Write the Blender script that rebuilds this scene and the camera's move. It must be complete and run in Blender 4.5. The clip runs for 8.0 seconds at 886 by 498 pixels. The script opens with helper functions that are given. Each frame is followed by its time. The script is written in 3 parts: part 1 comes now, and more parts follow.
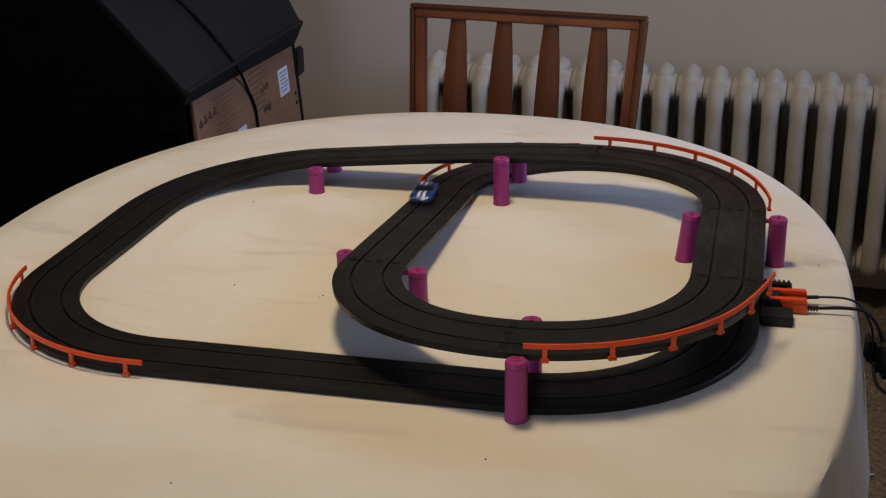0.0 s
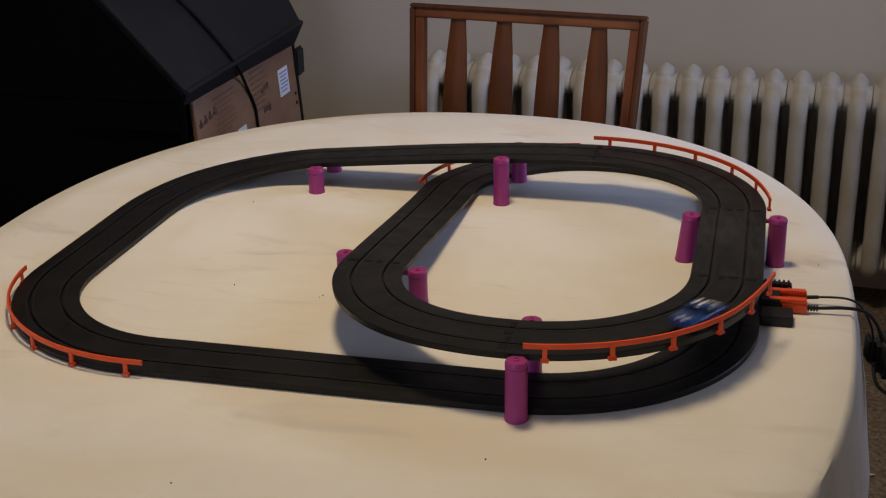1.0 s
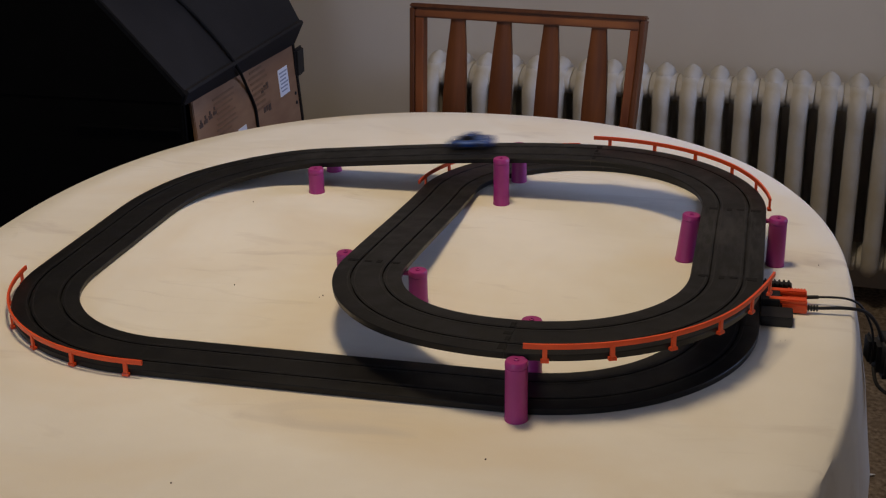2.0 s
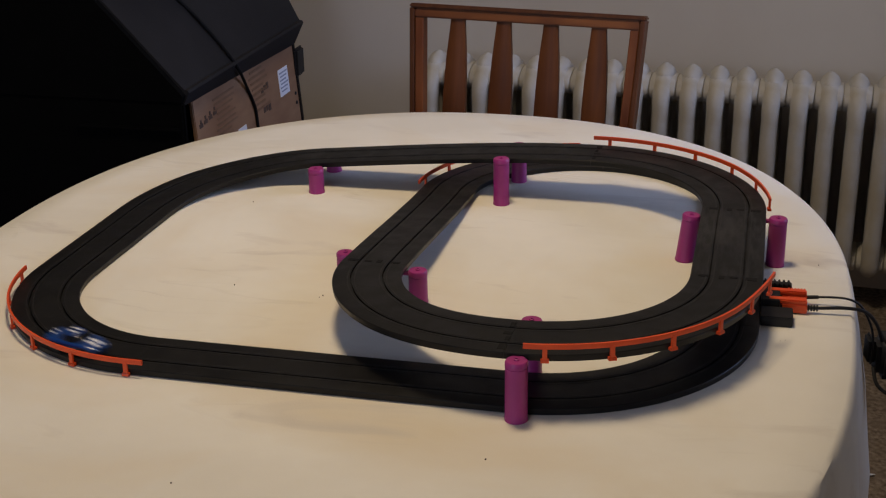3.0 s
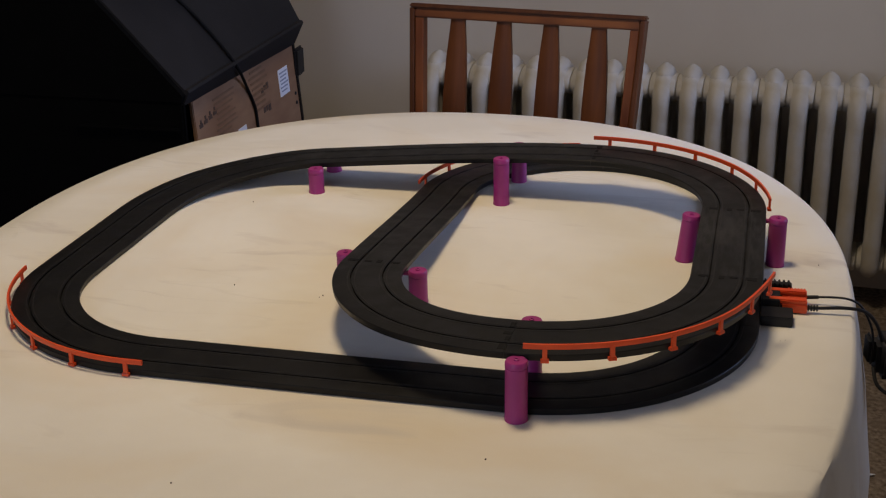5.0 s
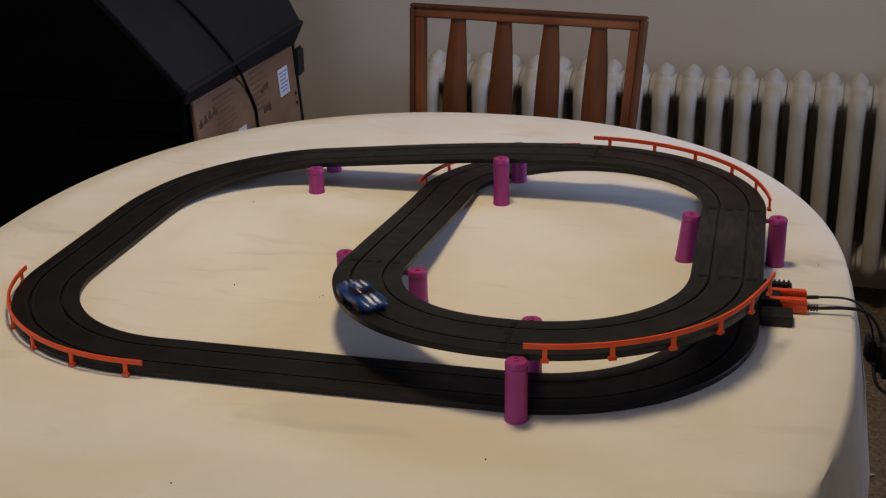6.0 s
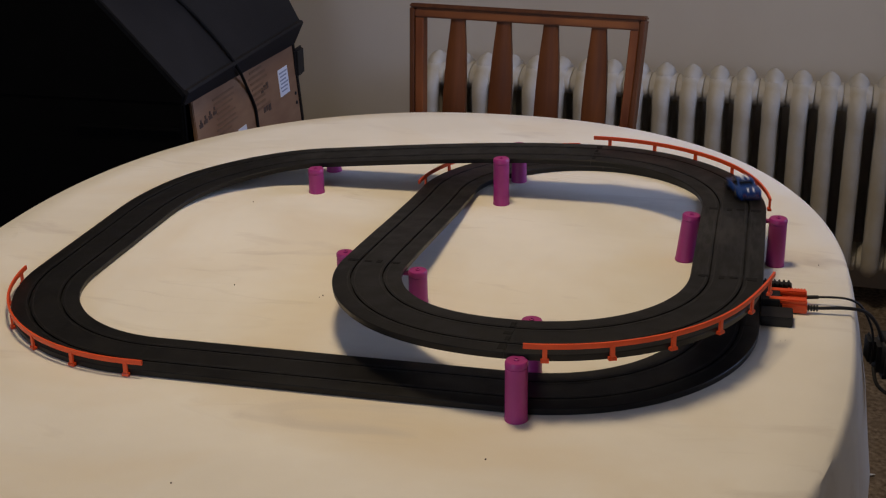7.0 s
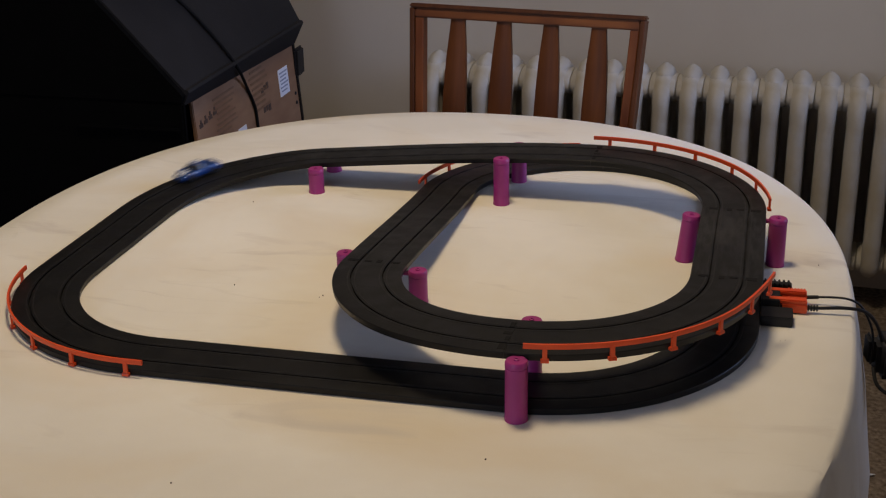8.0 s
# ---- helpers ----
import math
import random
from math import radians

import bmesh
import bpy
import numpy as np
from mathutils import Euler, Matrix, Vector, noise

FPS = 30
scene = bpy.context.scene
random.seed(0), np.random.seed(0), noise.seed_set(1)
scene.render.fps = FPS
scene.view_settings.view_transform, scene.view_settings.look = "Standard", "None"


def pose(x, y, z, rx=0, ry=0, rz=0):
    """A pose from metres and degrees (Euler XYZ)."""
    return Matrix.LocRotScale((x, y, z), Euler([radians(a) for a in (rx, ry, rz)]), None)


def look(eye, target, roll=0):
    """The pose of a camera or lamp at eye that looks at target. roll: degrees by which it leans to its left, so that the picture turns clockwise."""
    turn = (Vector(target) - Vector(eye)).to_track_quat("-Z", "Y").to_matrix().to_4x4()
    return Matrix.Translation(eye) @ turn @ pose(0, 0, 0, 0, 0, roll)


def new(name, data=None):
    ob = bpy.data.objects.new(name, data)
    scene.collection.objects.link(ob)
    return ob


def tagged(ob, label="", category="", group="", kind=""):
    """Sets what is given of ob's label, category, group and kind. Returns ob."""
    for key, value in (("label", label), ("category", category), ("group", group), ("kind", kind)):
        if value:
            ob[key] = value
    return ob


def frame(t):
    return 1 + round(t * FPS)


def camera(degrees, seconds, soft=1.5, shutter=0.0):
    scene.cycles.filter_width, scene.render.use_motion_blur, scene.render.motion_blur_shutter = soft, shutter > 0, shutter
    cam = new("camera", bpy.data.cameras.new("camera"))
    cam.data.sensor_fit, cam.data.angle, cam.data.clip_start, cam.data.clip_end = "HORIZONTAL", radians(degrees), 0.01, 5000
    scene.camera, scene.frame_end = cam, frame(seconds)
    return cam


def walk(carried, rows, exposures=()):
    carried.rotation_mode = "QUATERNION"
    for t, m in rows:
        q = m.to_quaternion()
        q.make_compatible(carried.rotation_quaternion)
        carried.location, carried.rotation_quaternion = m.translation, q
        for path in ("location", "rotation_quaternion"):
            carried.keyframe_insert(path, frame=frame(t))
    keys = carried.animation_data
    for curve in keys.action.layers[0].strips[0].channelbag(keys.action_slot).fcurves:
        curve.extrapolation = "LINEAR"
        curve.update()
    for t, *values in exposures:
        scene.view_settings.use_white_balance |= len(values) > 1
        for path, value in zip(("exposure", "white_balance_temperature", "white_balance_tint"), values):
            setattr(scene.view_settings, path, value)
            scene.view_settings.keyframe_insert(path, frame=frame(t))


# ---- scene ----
cam = camera(36.97, 8.0, soft=1.2, shutter=0.5)
TZ = 0.75            # table top above the floor
EYE = (0.2522, -1.6854, TZ + 0.713)
YAW, PITCH, ROLL = -13.9237, -21.4607, -0.9231
AIM = (EYE[0] + math.sin(radians(YAW)) * math.cos(radians(PITCH)),
       EYE[1] + math.cos(radians(YAW)) * math.cos(radians(PITCH)),
       EYE[2] + math.sin(radians(PITCH)))
walk(cam, [(0.0, look(EYE, AIM, ROLL)), (8.0, look(EYE, AIM, ROLL))])

# ---------------------------------------------------------------- light
scene.view_settings.exposure = 0.0
world = bpy.data.worlds.new("world")
scene.world = world
world.use_nodes = True
wn = world.node_tree.nodes
sky = wn.new("ShaderNodeTexSky")
sky.sky_type = 'NISHITA'
sky.sun_disc = False
sky.sun_elevation = radians(30)
sky.sun_rotation = radians(200)
world.node_tree.links.new(sky.outputs[0], wn["Background"].inputs[0])
wn["Background"].inputs[1].default_value = 0.1


def area_lamp(name, eye, target, sx, sy, watts, colour):
    data = bpy.data.lights.new(name, 'AREA')
    data.shape, data.size, data.size_y = 'RECTANGLE', sx, sy
    data.energy, data.color = watts, colour
    ob = new(name, data)
    ob.matrix_world = look(eye, target)
    return ob


# warm shaded lamp hanging over the table, and the daylight of the windows in the south and east walls
lamp = area_lamp("pendant_lamp_light", (-0.27, -0.03, 3.02), (-0.27, -0.03, 0), 0.42, 0.42, 17.4, (1.0, 0.795, 0.54))
lamp.data.spread = radians(140)
area_lamp("window_light", (-0.95, -3.12, 1.6), (-0.4, 0.8, 0.8), 1.2, 1.2, 15.5, (0.47, 0.59, 1.0))
side = area_lamp("window_light", (1.56, 0.98, 1.6), (-0.9, 0.90, 0.9), 1.1, 1.2, 6.6, (0.44, 0.56, 1.0))
side.data.spread = radians(78)            # narrowed so wall and radiator at the right stay dark; no reveal built

# ---------------------------------------------------------------- materials
MATS = {}


def nodes_of(name):
    m = bpy.data.materials.new(name)
    m.use_nodes = True
    n, l = m.node_tree.nodes, m.node_tree.links
    return m, n, l, n["Principled BSDF"]


def mixed(n, l, fac, a, b):
    mx = n.new("ShaderNodeMix")
    mx.data_type = 'RGBA'
    l.new(fac, mx.inputs[0])
    for i, c in ((6, a), (7, b)):
        if isinstance(c, tuple):
            mx.inputs[i].default_value = (*c, 1)
        else:
            l.new(c, mx.inputs[i])
    return mx.outputs[2]


def noise_fac(n, l, co, scale, lo=0.35, hi=0.65, detail=4, stretch=None, dist=0.0):
    if stretch:
        mp = n.new("ShaderNodeMapping")
        mp.inputs["Scale"].default_value = stretch
        l.new(co, mp.inputs["Vector"])
        co = mp.outputs[0]
    tx = n.new("ShaderNodeTexNoise")
    tx.inputs["Scale"].default_value = scale
    tx.inputs["Detail"].default_value = detail
    tx.inputs["Distortion"].default_value = dist
    l.new(co, tx.inputs["Vector"])
    r = n.new("ShaderNodeMapRange")
    r.inputs["From Min"].default_value, r.inputs["From Max"].default_value = lo, hi
    l.new(tx.outputs[0], r.inputs[0])
    return r.outputs[0], tx.outputs[0]


def surface(name, a, b, rough=0.5, scale=20.0, fine=200.0, bump=0.1, depth=0.001, metal=0.0, stretch=None, c=None, coarse=3.0, rough2=None, spec=0.5, lo=0.35, hi=0.65):
    """Two colours mixed by a coarse and a fine noise, with relief of the given depth."""
    if name in MATS:
        return MATS[name]
    m, n, l, p = nodes_of(name)
    co = n.new("ShaderNodeTexCoord").outputs["Object"]
    f1, _ = noise_fac(n, l, co, scale, lo, hi, 5, stretch)
    col = mixed(n, l, f1, a, b)
    if c:
        f2, _ = noise_fac(n, l, co, coarse, 0.45, 0.7, 3)
        col = mixed(n, l, f2, col, c)
    l.new(col, p.inputs["Base Color"])
    p.inputs["Metallic"].default_value = metal
    p.inputs["Specular IOR Level"].default_value = spec
    if rough2 is None:
        p.inputs["Roughness"].default_value = rough
    else:
        r = n.new("ShaderNodeMapRange")
        r.inputs["To Min"].default_value, r.inputs["To Max"].default_value = rough, rough2
        l.new(f1, r.inputs[0])
        l.new(r.outputs[0], p.inputs["Roughness"])
    if bump:
        _, raw = noise_fac(n, l, co, fine, detail=3, stretch=stretch)
        bp = n.new("ShaderNodeBump")
        bp.inputs["Strength"].default_value = bump
        bp.inputs["Distance"].default_value = depth
        l.new(raw, bp.inputs["Height"])
        l.new(bp.outputs[0], p.inputs["Normal"])
    MATS[name] = m
    return m


track_mat = surface("track_plastic", (0.0055, 0.0052, 0.005), (0.0080, 0.0076, 0.0072), 0.36, 30, 900, 0.25, 0.0006, c=(0.0105, 0.010, 0.0095), coarse=9, rough2=0.5, spec=0.24)
worn_mat = surface("worn_track_plastic", (0.0055, 0.0052, 0.005), (0.0085, 0.0080, 0.0076), 0.30, 26, 900, 0.25, 0.0006, c=(0.024, 0.0230, 0.0215), coarse=14, rough2=0.52, spec=0.26, stretch=(5, 1, 1))
slot_mat = surface("slot_dark", (0.0035, 0.0035, 0.0034), (0.005, 0.005, 0.0047), 0.6, 30, 300, 0, spec=0.19)
rail_mat = surface("rail_steel", (0.05, 0.048, 0.045), (0.025, 0.024, 0.023), 0.45, 60, 300, 0, metal=0.7)
purple_mat = surface("purple_plastic", (0.30, 0.022, 0.155), (0.34, 0.026, 0.175), 0.42, 30, 600, 0.1, 0.0003)
orange_mat = surface("orange_plastic", (0.78, 0.085, 0.015), (0.70, 0.07, 0.012), 0.4, 40, 600, 0.1, 0.0003)
black_mat = surface("black_plastic", (0.008, 0.008, 0.009), (0.012, 0.012, 0.013), 0.5, 30, 500, 0.15, 0.0004, spec=0.3)
cord_mat = surface("black_rubber", (0.004, 0.004, 0.0045), (0.006, 0.006, 0.0065), 0.75, 60, 500, 0.1, 0.0003, spec=0.12)
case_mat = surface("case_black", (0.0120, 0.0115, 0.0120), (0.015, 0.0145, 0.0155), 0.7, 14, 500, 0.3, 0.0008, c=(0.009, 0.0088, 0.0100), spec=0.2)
# case black taken almost to zero: shade on the cabinet's front painted in
gloom_mat = surface("case_black_shaded", (0.0014, 0.0014, 0.0015), (0.002, 0.002, 0.0021), 0.85, 14, 300, 0.1, 0.0005, spec=0.06)
faint_mat = surface("faint_ink", (0.16, 0.085, 0.042), (0.19, 0.105, 0.055), 0.85, 60, 100, 0)
ink_blue = surface("label_ink", (0.25, 0.28, 0.36), (0.32, 0.35, 0.43), 0.7, 60, 100, 0)
tail_mat = surface("tail_red", (0.08, 0.006, 0.006), (0.1, 0.007, 0.007), 0.35, 60, 100, 0)


def cloth_material():
    m, n, l, p = nodes_of("tablecloth_cotton")
    co = n.new("ShaderNodeTexCoord").outputs["Object"]
    f1, _ = noise_fac(n, l, co, 5, 0.35, 0.65, 5)
    col = mixed(n, l, f1, (0.735, 0.695, 0.60), (0.795, 0.76, 0.67))
    f2, _ = noise_fac(n, l, co, 2.6, 0.48, 0.72, 4, dist=0.6)
    col = mixed(n, l, f2, col, (0.715, 0.630, 0.485))
    f3, _ = noise_fac(n, l, co, 9, 0.60, 0.78, 5, stretch=(0.5, 1.6, 1), dist=0.8)
    col = mixed(n, l, f3, col, (0.61, 0.555, 0.475))
    l.new(col, p.inputs["Base Color"])
    p.inputs["Roughness"].default_value = 0.9
    p.inputs["Specular IOR Level"].default_value = 0.15
    _, wide = noise_fac(n, l, co, 3.2, detail=3, stretch=(0.8, 1.3, 1), dist=0.5)
    _, weave = noise_fac(n, l, co, 420, detail=2)
    # creases: thin ridges where a warped noise crosses its middle, kept to patches
    _, ridge = noise_fac(n, l, co, 3.4, detail=3, stretch=(0.5, 2.1, 1), dist=0.35)
    ab = n.new("ShaderNodeMath"); ab.operation = 'SUBTRACT'; ab.inputs[1].default_value = 0.5
    l.new(ridge, ab.inputs[0])
    av = n.new("ShaderNodeMath"); av.operation = 'ABSOLUTE'
    l.new(ab.outputs[0], av.inputs[0])
    r = n.new("ShaderNodeMapRange")
    r.inputs["From Min"].default_value, r.inputs["From Max"].default_value = 0.0, 0.011
    r.inputs["To Min"].default_value, r.inputs["To Max"].default_value = 1.0, 0.0
    l.new(av.outputs[0], r.inputs[0])
    patch, _ = noise_fac(n, l, co, 4.0, 0.53, 0.66, 2)
    mu = n.new("ShaderNodeMath"); mu.operation = 'MULTIPLY'
    l.new(r.outputs[0], mu.inputs[0]); l.new(patch, mu.inputs[1])
    # the colour is a little darker along the creases
    crease_tone = n.new("ShaderNodeMath"); crease_tone.operation = 'MULTIPLY'; crease_tone.inputs[1].default_value = 0.10
    l.new(mu.outputs[0], crease_tone.inputs[0])
    l.new(mixed(n, l, crease_tone.outputs[0], col, (0.36, 0.31, 0.25)), p.inputs["Base Color"])
    normal = None
    for height_out, strength, depth in ((wide, 0.5, 0.030), (mu.outputs[0], 0.38, 0.0018), (weave, 0.25, 0.0008)):
        bp = n.new("ShaderNodeBump")
        bp.inputs["Strength"].default_value, bp.inputs["Distance"].default_value = strength, depth
        l.new(height_out, bp.inputs["Height"])
        if normal:
            l.new(normal, bp.inputs["Normal"])
        normal = bp.outputs[0]
    l.new(normal, p.inputs["Normal"])
    return m


cloth_mat = cloth_material()
wall_mat = surface("wall_plaster", (0.61, 0.565, 0.49), (0.65, 0.605, 0.535), 0.85, 3, 60, 0.15, 0.002, c=(0.58, 0.52, 0.45), coarse=1.2, spec=0.3)
ceil_mat = surface("ceiling_paint", (0.72, 0.70, 0.66), (0.76, 0.74, 0.70), 0.9, 3, 60, 0.1, 0.002)
carpet_mat = surface("carpet", (0.12, 0.088, 0.060), (0.31, 0.25, 0.185), 0.95, 85, 260, 0.9, 0.007, c=(0.19, 0.145, 0.105), coarse=9, spec=0.1)
wood_mat = surface("chair_wood", (0.165, 0.050, 0.015), (0.24, 0.080, 0.025), 0.5, 9, 60, 0.08, 0.0005, stretch=(6, 6, 0.5), c=(0.10, 0.026, 0.009), coarse=4, spec=0.25)
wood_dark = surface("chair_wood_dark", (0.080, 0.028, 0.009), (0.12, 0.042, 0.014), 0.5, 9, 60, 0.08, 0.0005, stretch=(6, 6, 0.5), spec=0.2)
rail_wood = surface("rail_wood", (0.165, 0.056, 0.016), (0.24, 0.085, 0.026), 0.5, 9, 60, 0.08, 0.0005, stretch=(0.5, 6, 6), c=(0.11, 0.032, 0.010), coarse=5, spec=0.25)
slat_wood = surface("slat_wood", (0.105, 0.034, 0.010), (0.15, 0.050, 0.014), 0.5, 9, 60, 0.08, 0.0005, stretch=(6, 6, 0.5), c=(0.085, 0.026, 0.008), coarse=5, spec=0.25)
rad_mat = surface("radiator_paint", (0.47, 0.45, 0.40), (0.56, 0.54, 0.49), 0.5, 8, 120, 0.3, 0.0010, c=(0.46, 0.41, 0.31), coarse=11, spec=0.35)
card_mat = surface("cardboard", (0.23, 0.125, 0.065), (0.28, 0.16, 0.085), 0.85, 12, 200, 0.15, 0.0006, stretch=(1, 1, 4), c=(0.20, 0.10, 0.05))
print_mat = surface("print_ink", (0.05, 0.03, 0.02), (0.08, 0.045, 0.03), 0.8, 60, 100, 0)
label_mat = surface("paper_label", (0.72, 0.74, 0.80), (0.66, 0.69, 0.76), 0.6, 40, 100, 0)
blue_mat = surface("car_blue", (0.003, 0.034, 0.165), (0.004, 0.044, 0.200), 0.3, 50, 400, 0.02, 0.0002)
white_mat = surface("car_white", (0.78, 0.78, 0.76), (0.84, 0.84, 0.82), 0.25, 50, 400, 0)
glass_mat = surface("car_window", (0.006, 0.007, 0.010), (0.01, 0.011, 0.014), 0.08, 50, 400, 0)
tyre_mat = surface("tyre_rubber", (0.010, 0.010, 0.010), (0.016, 0.016, 0.016), 0.8, 60, 300, 0.2, 0.0003)
blue_mat.node_tree.nodes["Principled BSDF"].inputs["Coat Weight"].default_value = 0.4
blue_mat.node_tree.nodes["Principled BSDF"].inputs["Coat Roughness"].default_value = 0.06
chrome_mat = surface("chrome", (0.6, 0.6, 0.6), (0.7, 0.7, 0.7), 0.25, 60, 300, 0, metal=1.0)


# ---------------------------------------------------------------- mesh helpers
def mesh_from(name, bm, material, smooth=False):
    bmesh.ops.recalc_face_normals(bm, faces=bm.faces)
    me = bpy.data.meshes.new(name)
    bm.to_mesh(me)
    bm.free()
    for mt in (material if isinstance(material, (list, tuple)) else [material]):
        me.materials.append(mt)
    if smooth:
        me.polygons.foreach_set("use_smooth", [True] * len(me.polygons))
        me.set_sharp_from_angle(angle=radians(40))
    return me


def part(name, bm, material, parent, label="", smooth=True, at=None):
    ob = new(name, mesh_from(name, bm, material, smooth))
    if parent:
        ob.parent = parent
    if at is not None:
        ob.matrix_basis = at
    if label:
        tagged(ob, label)
    return ob


def thing(name, at, label, category, group="", kind=""):
    ob = new(name)
    ob.empty_display_size = 0.02
    ob.matrix_basis = at
    return tagged(ob, label, category, group, kind)


def block(bm, x0, x1, y0, y1, z0, z1, bevel=0.0, seg=2):
    m = Matrix.Translation(((x0 + x1) / 2, (y0 + y1) / 2, (z0 + z1) / 2)) @ Matrix.Diagonal((x1 - x0, y1 - y0, z1 - z0, 1))
    vs = bmesh.ops.create_cube(bm, size=1, matrix=m)["verts"]
    if bevel:
        es = list({e for v in vs for e in v.link_edges})
        bmesh.ops.bevel(bm, geom=es, offset=bevel, segments=seg, affect='EDGES')
    return bm


def boxed(x0, x1, y0, y1, z0, z1, bevel=0.0, seg=2):
    return block(bmesh.new(), x0, x1, y0, y1, z0, z1, bevel, seg)


def rings(bm, loops, close=True, caps=True):
    """Skin closed rings of equal count into a tube."""
    vs = [[bm.verts.new(p) for p in lp] for lp in loops]
    n = len(vs[0])
    pairs = list(zip(vs[:-1], vs[1:])) + ([(vs[-1], vs[0])] if not caps and close else [])
    for a, b in pairs:
        for i in range(n):
            bm.faces.new((a[i], a[(i + 1) % n], b[(i + 1) % n], b[i]))
    if caps:
        bm.faces.new(vs[0][::-1])
        bm.faces.new(vs[-1])
    return bm


def lathe(bm, prof, n=24, m=Matrix()):
    """prof: (radius, z) pairs from bottom to top."""
    return rings(bm, [[m @ Vector((r * math.cos(2 * math.pi * i / n), r * math.sin(2 * math.pi * i / n), z)) for i in range(n)] for r, z in prof])


def tube(bm, pts, r, n=10, closed=False):
    """A round bar along a line of points."""
    pts = [Vector(p) for p in pts]
    loops, up = [], None
    for i, p in enumerate(pts):
        a = pts[(i - 1) % len(pts)] if closed or i else p
        b = pts[(i + 1) % len(pts)] if closed or i < len(pts) - 1 else p
        d = (b - a).normalized()
        if up is None:
            up = d.orthogonal().normalized()
        up = (up - d * up.dot(d)).normalized()
        s = d.cross(up)
        rr = r(i / (len(pts) - 1)) if callable(r) else r
        loops.append([p + rr * (math.cos(2 * math.pi * k / n) * up + math.sin(2 * math.pi * k / n) * s) for k in range(n)])
    return rings(bm, loops, closed, not closed)


def smooth_line(pts, per=8):
    """Points of a Catmull-Rom line through pts."""
    pts = [Vector(p) for p in pts]
    out = []
    for i in range(len(pts) - 1):
        p0, p1, p2, p3 = pts[max(i - 1, 0)], pts[i], pts[i + 1], pts[min(i + 2, len(pts) - 1)]
        for k in range(per):
            t = k / per
            out.append(0.5 * (2 * p1 + (p2 - p0) * t + (2 * p0 - 5 * p1 + 4 * p2 - p3) * t * t + (3 * p1 - p0 - 3 * p2 + p3) * t ** 3))
    return out + [pts[-1]]


# ---------------------------------------------------------------- room
WALL_Y = 2.12
X0, X1, Y0, Y1 = -3.0, 1.6, -3.2, WALL_Y


def structure(name, bm, mat, label, smooth=False):
    return tagged(part(name, bm, mat, None, smooth=smooth), label, name.split("_")[0], kind="structure")


structure("floor", boxed(X0 - .1, X1 + .1, Y0 - .1, Y1 + .1, -0.1, 0.0), carpet_mat, "mottled brown and beige carpeted floor")
structure("ceiling", boxed(X0 - .1, X1 + .1, Y0 - .1, Y1 + .1, 3.15, 3.25), ceil_mat, "plain off-white painted ceiling")
def pierced(lo, hi, face, back, a, b, along_y=False):
    """A wall from lo to hi with a window opening from a to b."""
    bm = bmesh.new()
    for u0, u1, z0, z1 in ((lo, a, 0, 3.15), (b, hi, 0, 3.15), (a, b, 0, 1.0), (a, b, 2.2, 3.15)):
        v0, v1 = min(face, back), max(face, back)
        block(bm, *((v0, v1, u0, u1) if along_y else (u0, u1, v0, v1)), z0, z1)
    return bm


north = structure("wall_north", boxed(-2.6, 2.5, 0.0, 0.15, 0, 3.15), wall_mat, "greyish cream plastered wall behind the radiator")
north.matrix_basis = pose(-0.623, 1.952, 0, 0, 0, -3.66)
structure("wall_east", pierced(Y0, Y1, X1, X1 + .1, 0.38, 1.58, True), wall_mat, "plain plastered wall with a window opening")
structure("wall_south", pierced(X0 - .1, X1 + .1, Y0, Y0 - .15, -1.6, -0.3), wall_mat, "plain plastered wall with a window opening")
structure("wall_west", boxed(X0 - .1, X0, Y0, Y1, 0, 3.15), wall_mat, "plain greyish cream plastered wall")

# ---------------------------------------------------------------- table and cloth
TCX, TA, TB, TBF = -0.248, 0.641, 0.766, 0.96     # half width, far depth, near depth
TMID = 0.05


def table_ring(grow, z, n=240, wave=0.0):
    out = []
    for i in range(n):
        a = 2 * math.pi * i / n
        c, s = math.cos(a), math.sin(a)
        g = grow + wave * (math.sin(9 * a + 1) * 0.6 + math.sin(17 * a) * 0.4 + math.sin(29 * a + 2) * 0.25)
        for fold, width in ((5.85, 0.030), (5.05, 0.035), (4.1, 0.04), (0.9, 0.04), (2.3, 0.05), (3.6, 0.04)):     # gathered folds of the hanging cloth
            g -= 2.6 * wave * math.exp(-((a - fold) / width) ** 2)
        if s >= 0:
            c = math.copysign(abs(c) ** (1 / 1.1), c)
            y = TMID + (TB + g) * s ** (1 / 1.1)
        else:                                      # the near end is a little squarer
            c = math.copysign(abs(c) ** (1 / 1.3), c)
            y = TMID - (TBF + g) * abs(s) ** (1 / 1.3)
        out.append(Vector((TCX + (TA + g) * c, y, z)))
    return out


table = thing("dining_table", pose(0, 0, 0), "oval wooden dining table under a white tablecloth", "table")
part("tabletop", rings(bmesh.new(), [table_ring(-0.03, TZ - .035), table_ring(-0.006, TZ - .03), table_ring(-0.006, TZ - .008)]), wood_mat, table)
for lx, ly in ((-0.42, 0.35), (0.42, 0.35), (-0.38, -0.6), (0.38, -0.6)):
    part("leg", lathe(bmesh.new(), [(0.022, 0), (0.028, 0.02), (0.034, 0.5), (0.036, TZ - .04)], 16, Matrix.Translation((TCX + lx, ly, 0))), wood_mat, table)
cb = bmesh.new()
loops = [table_ring(-g, TZ) for g in (0.6, 0.45, 0.3, 0.15, 0.05)]
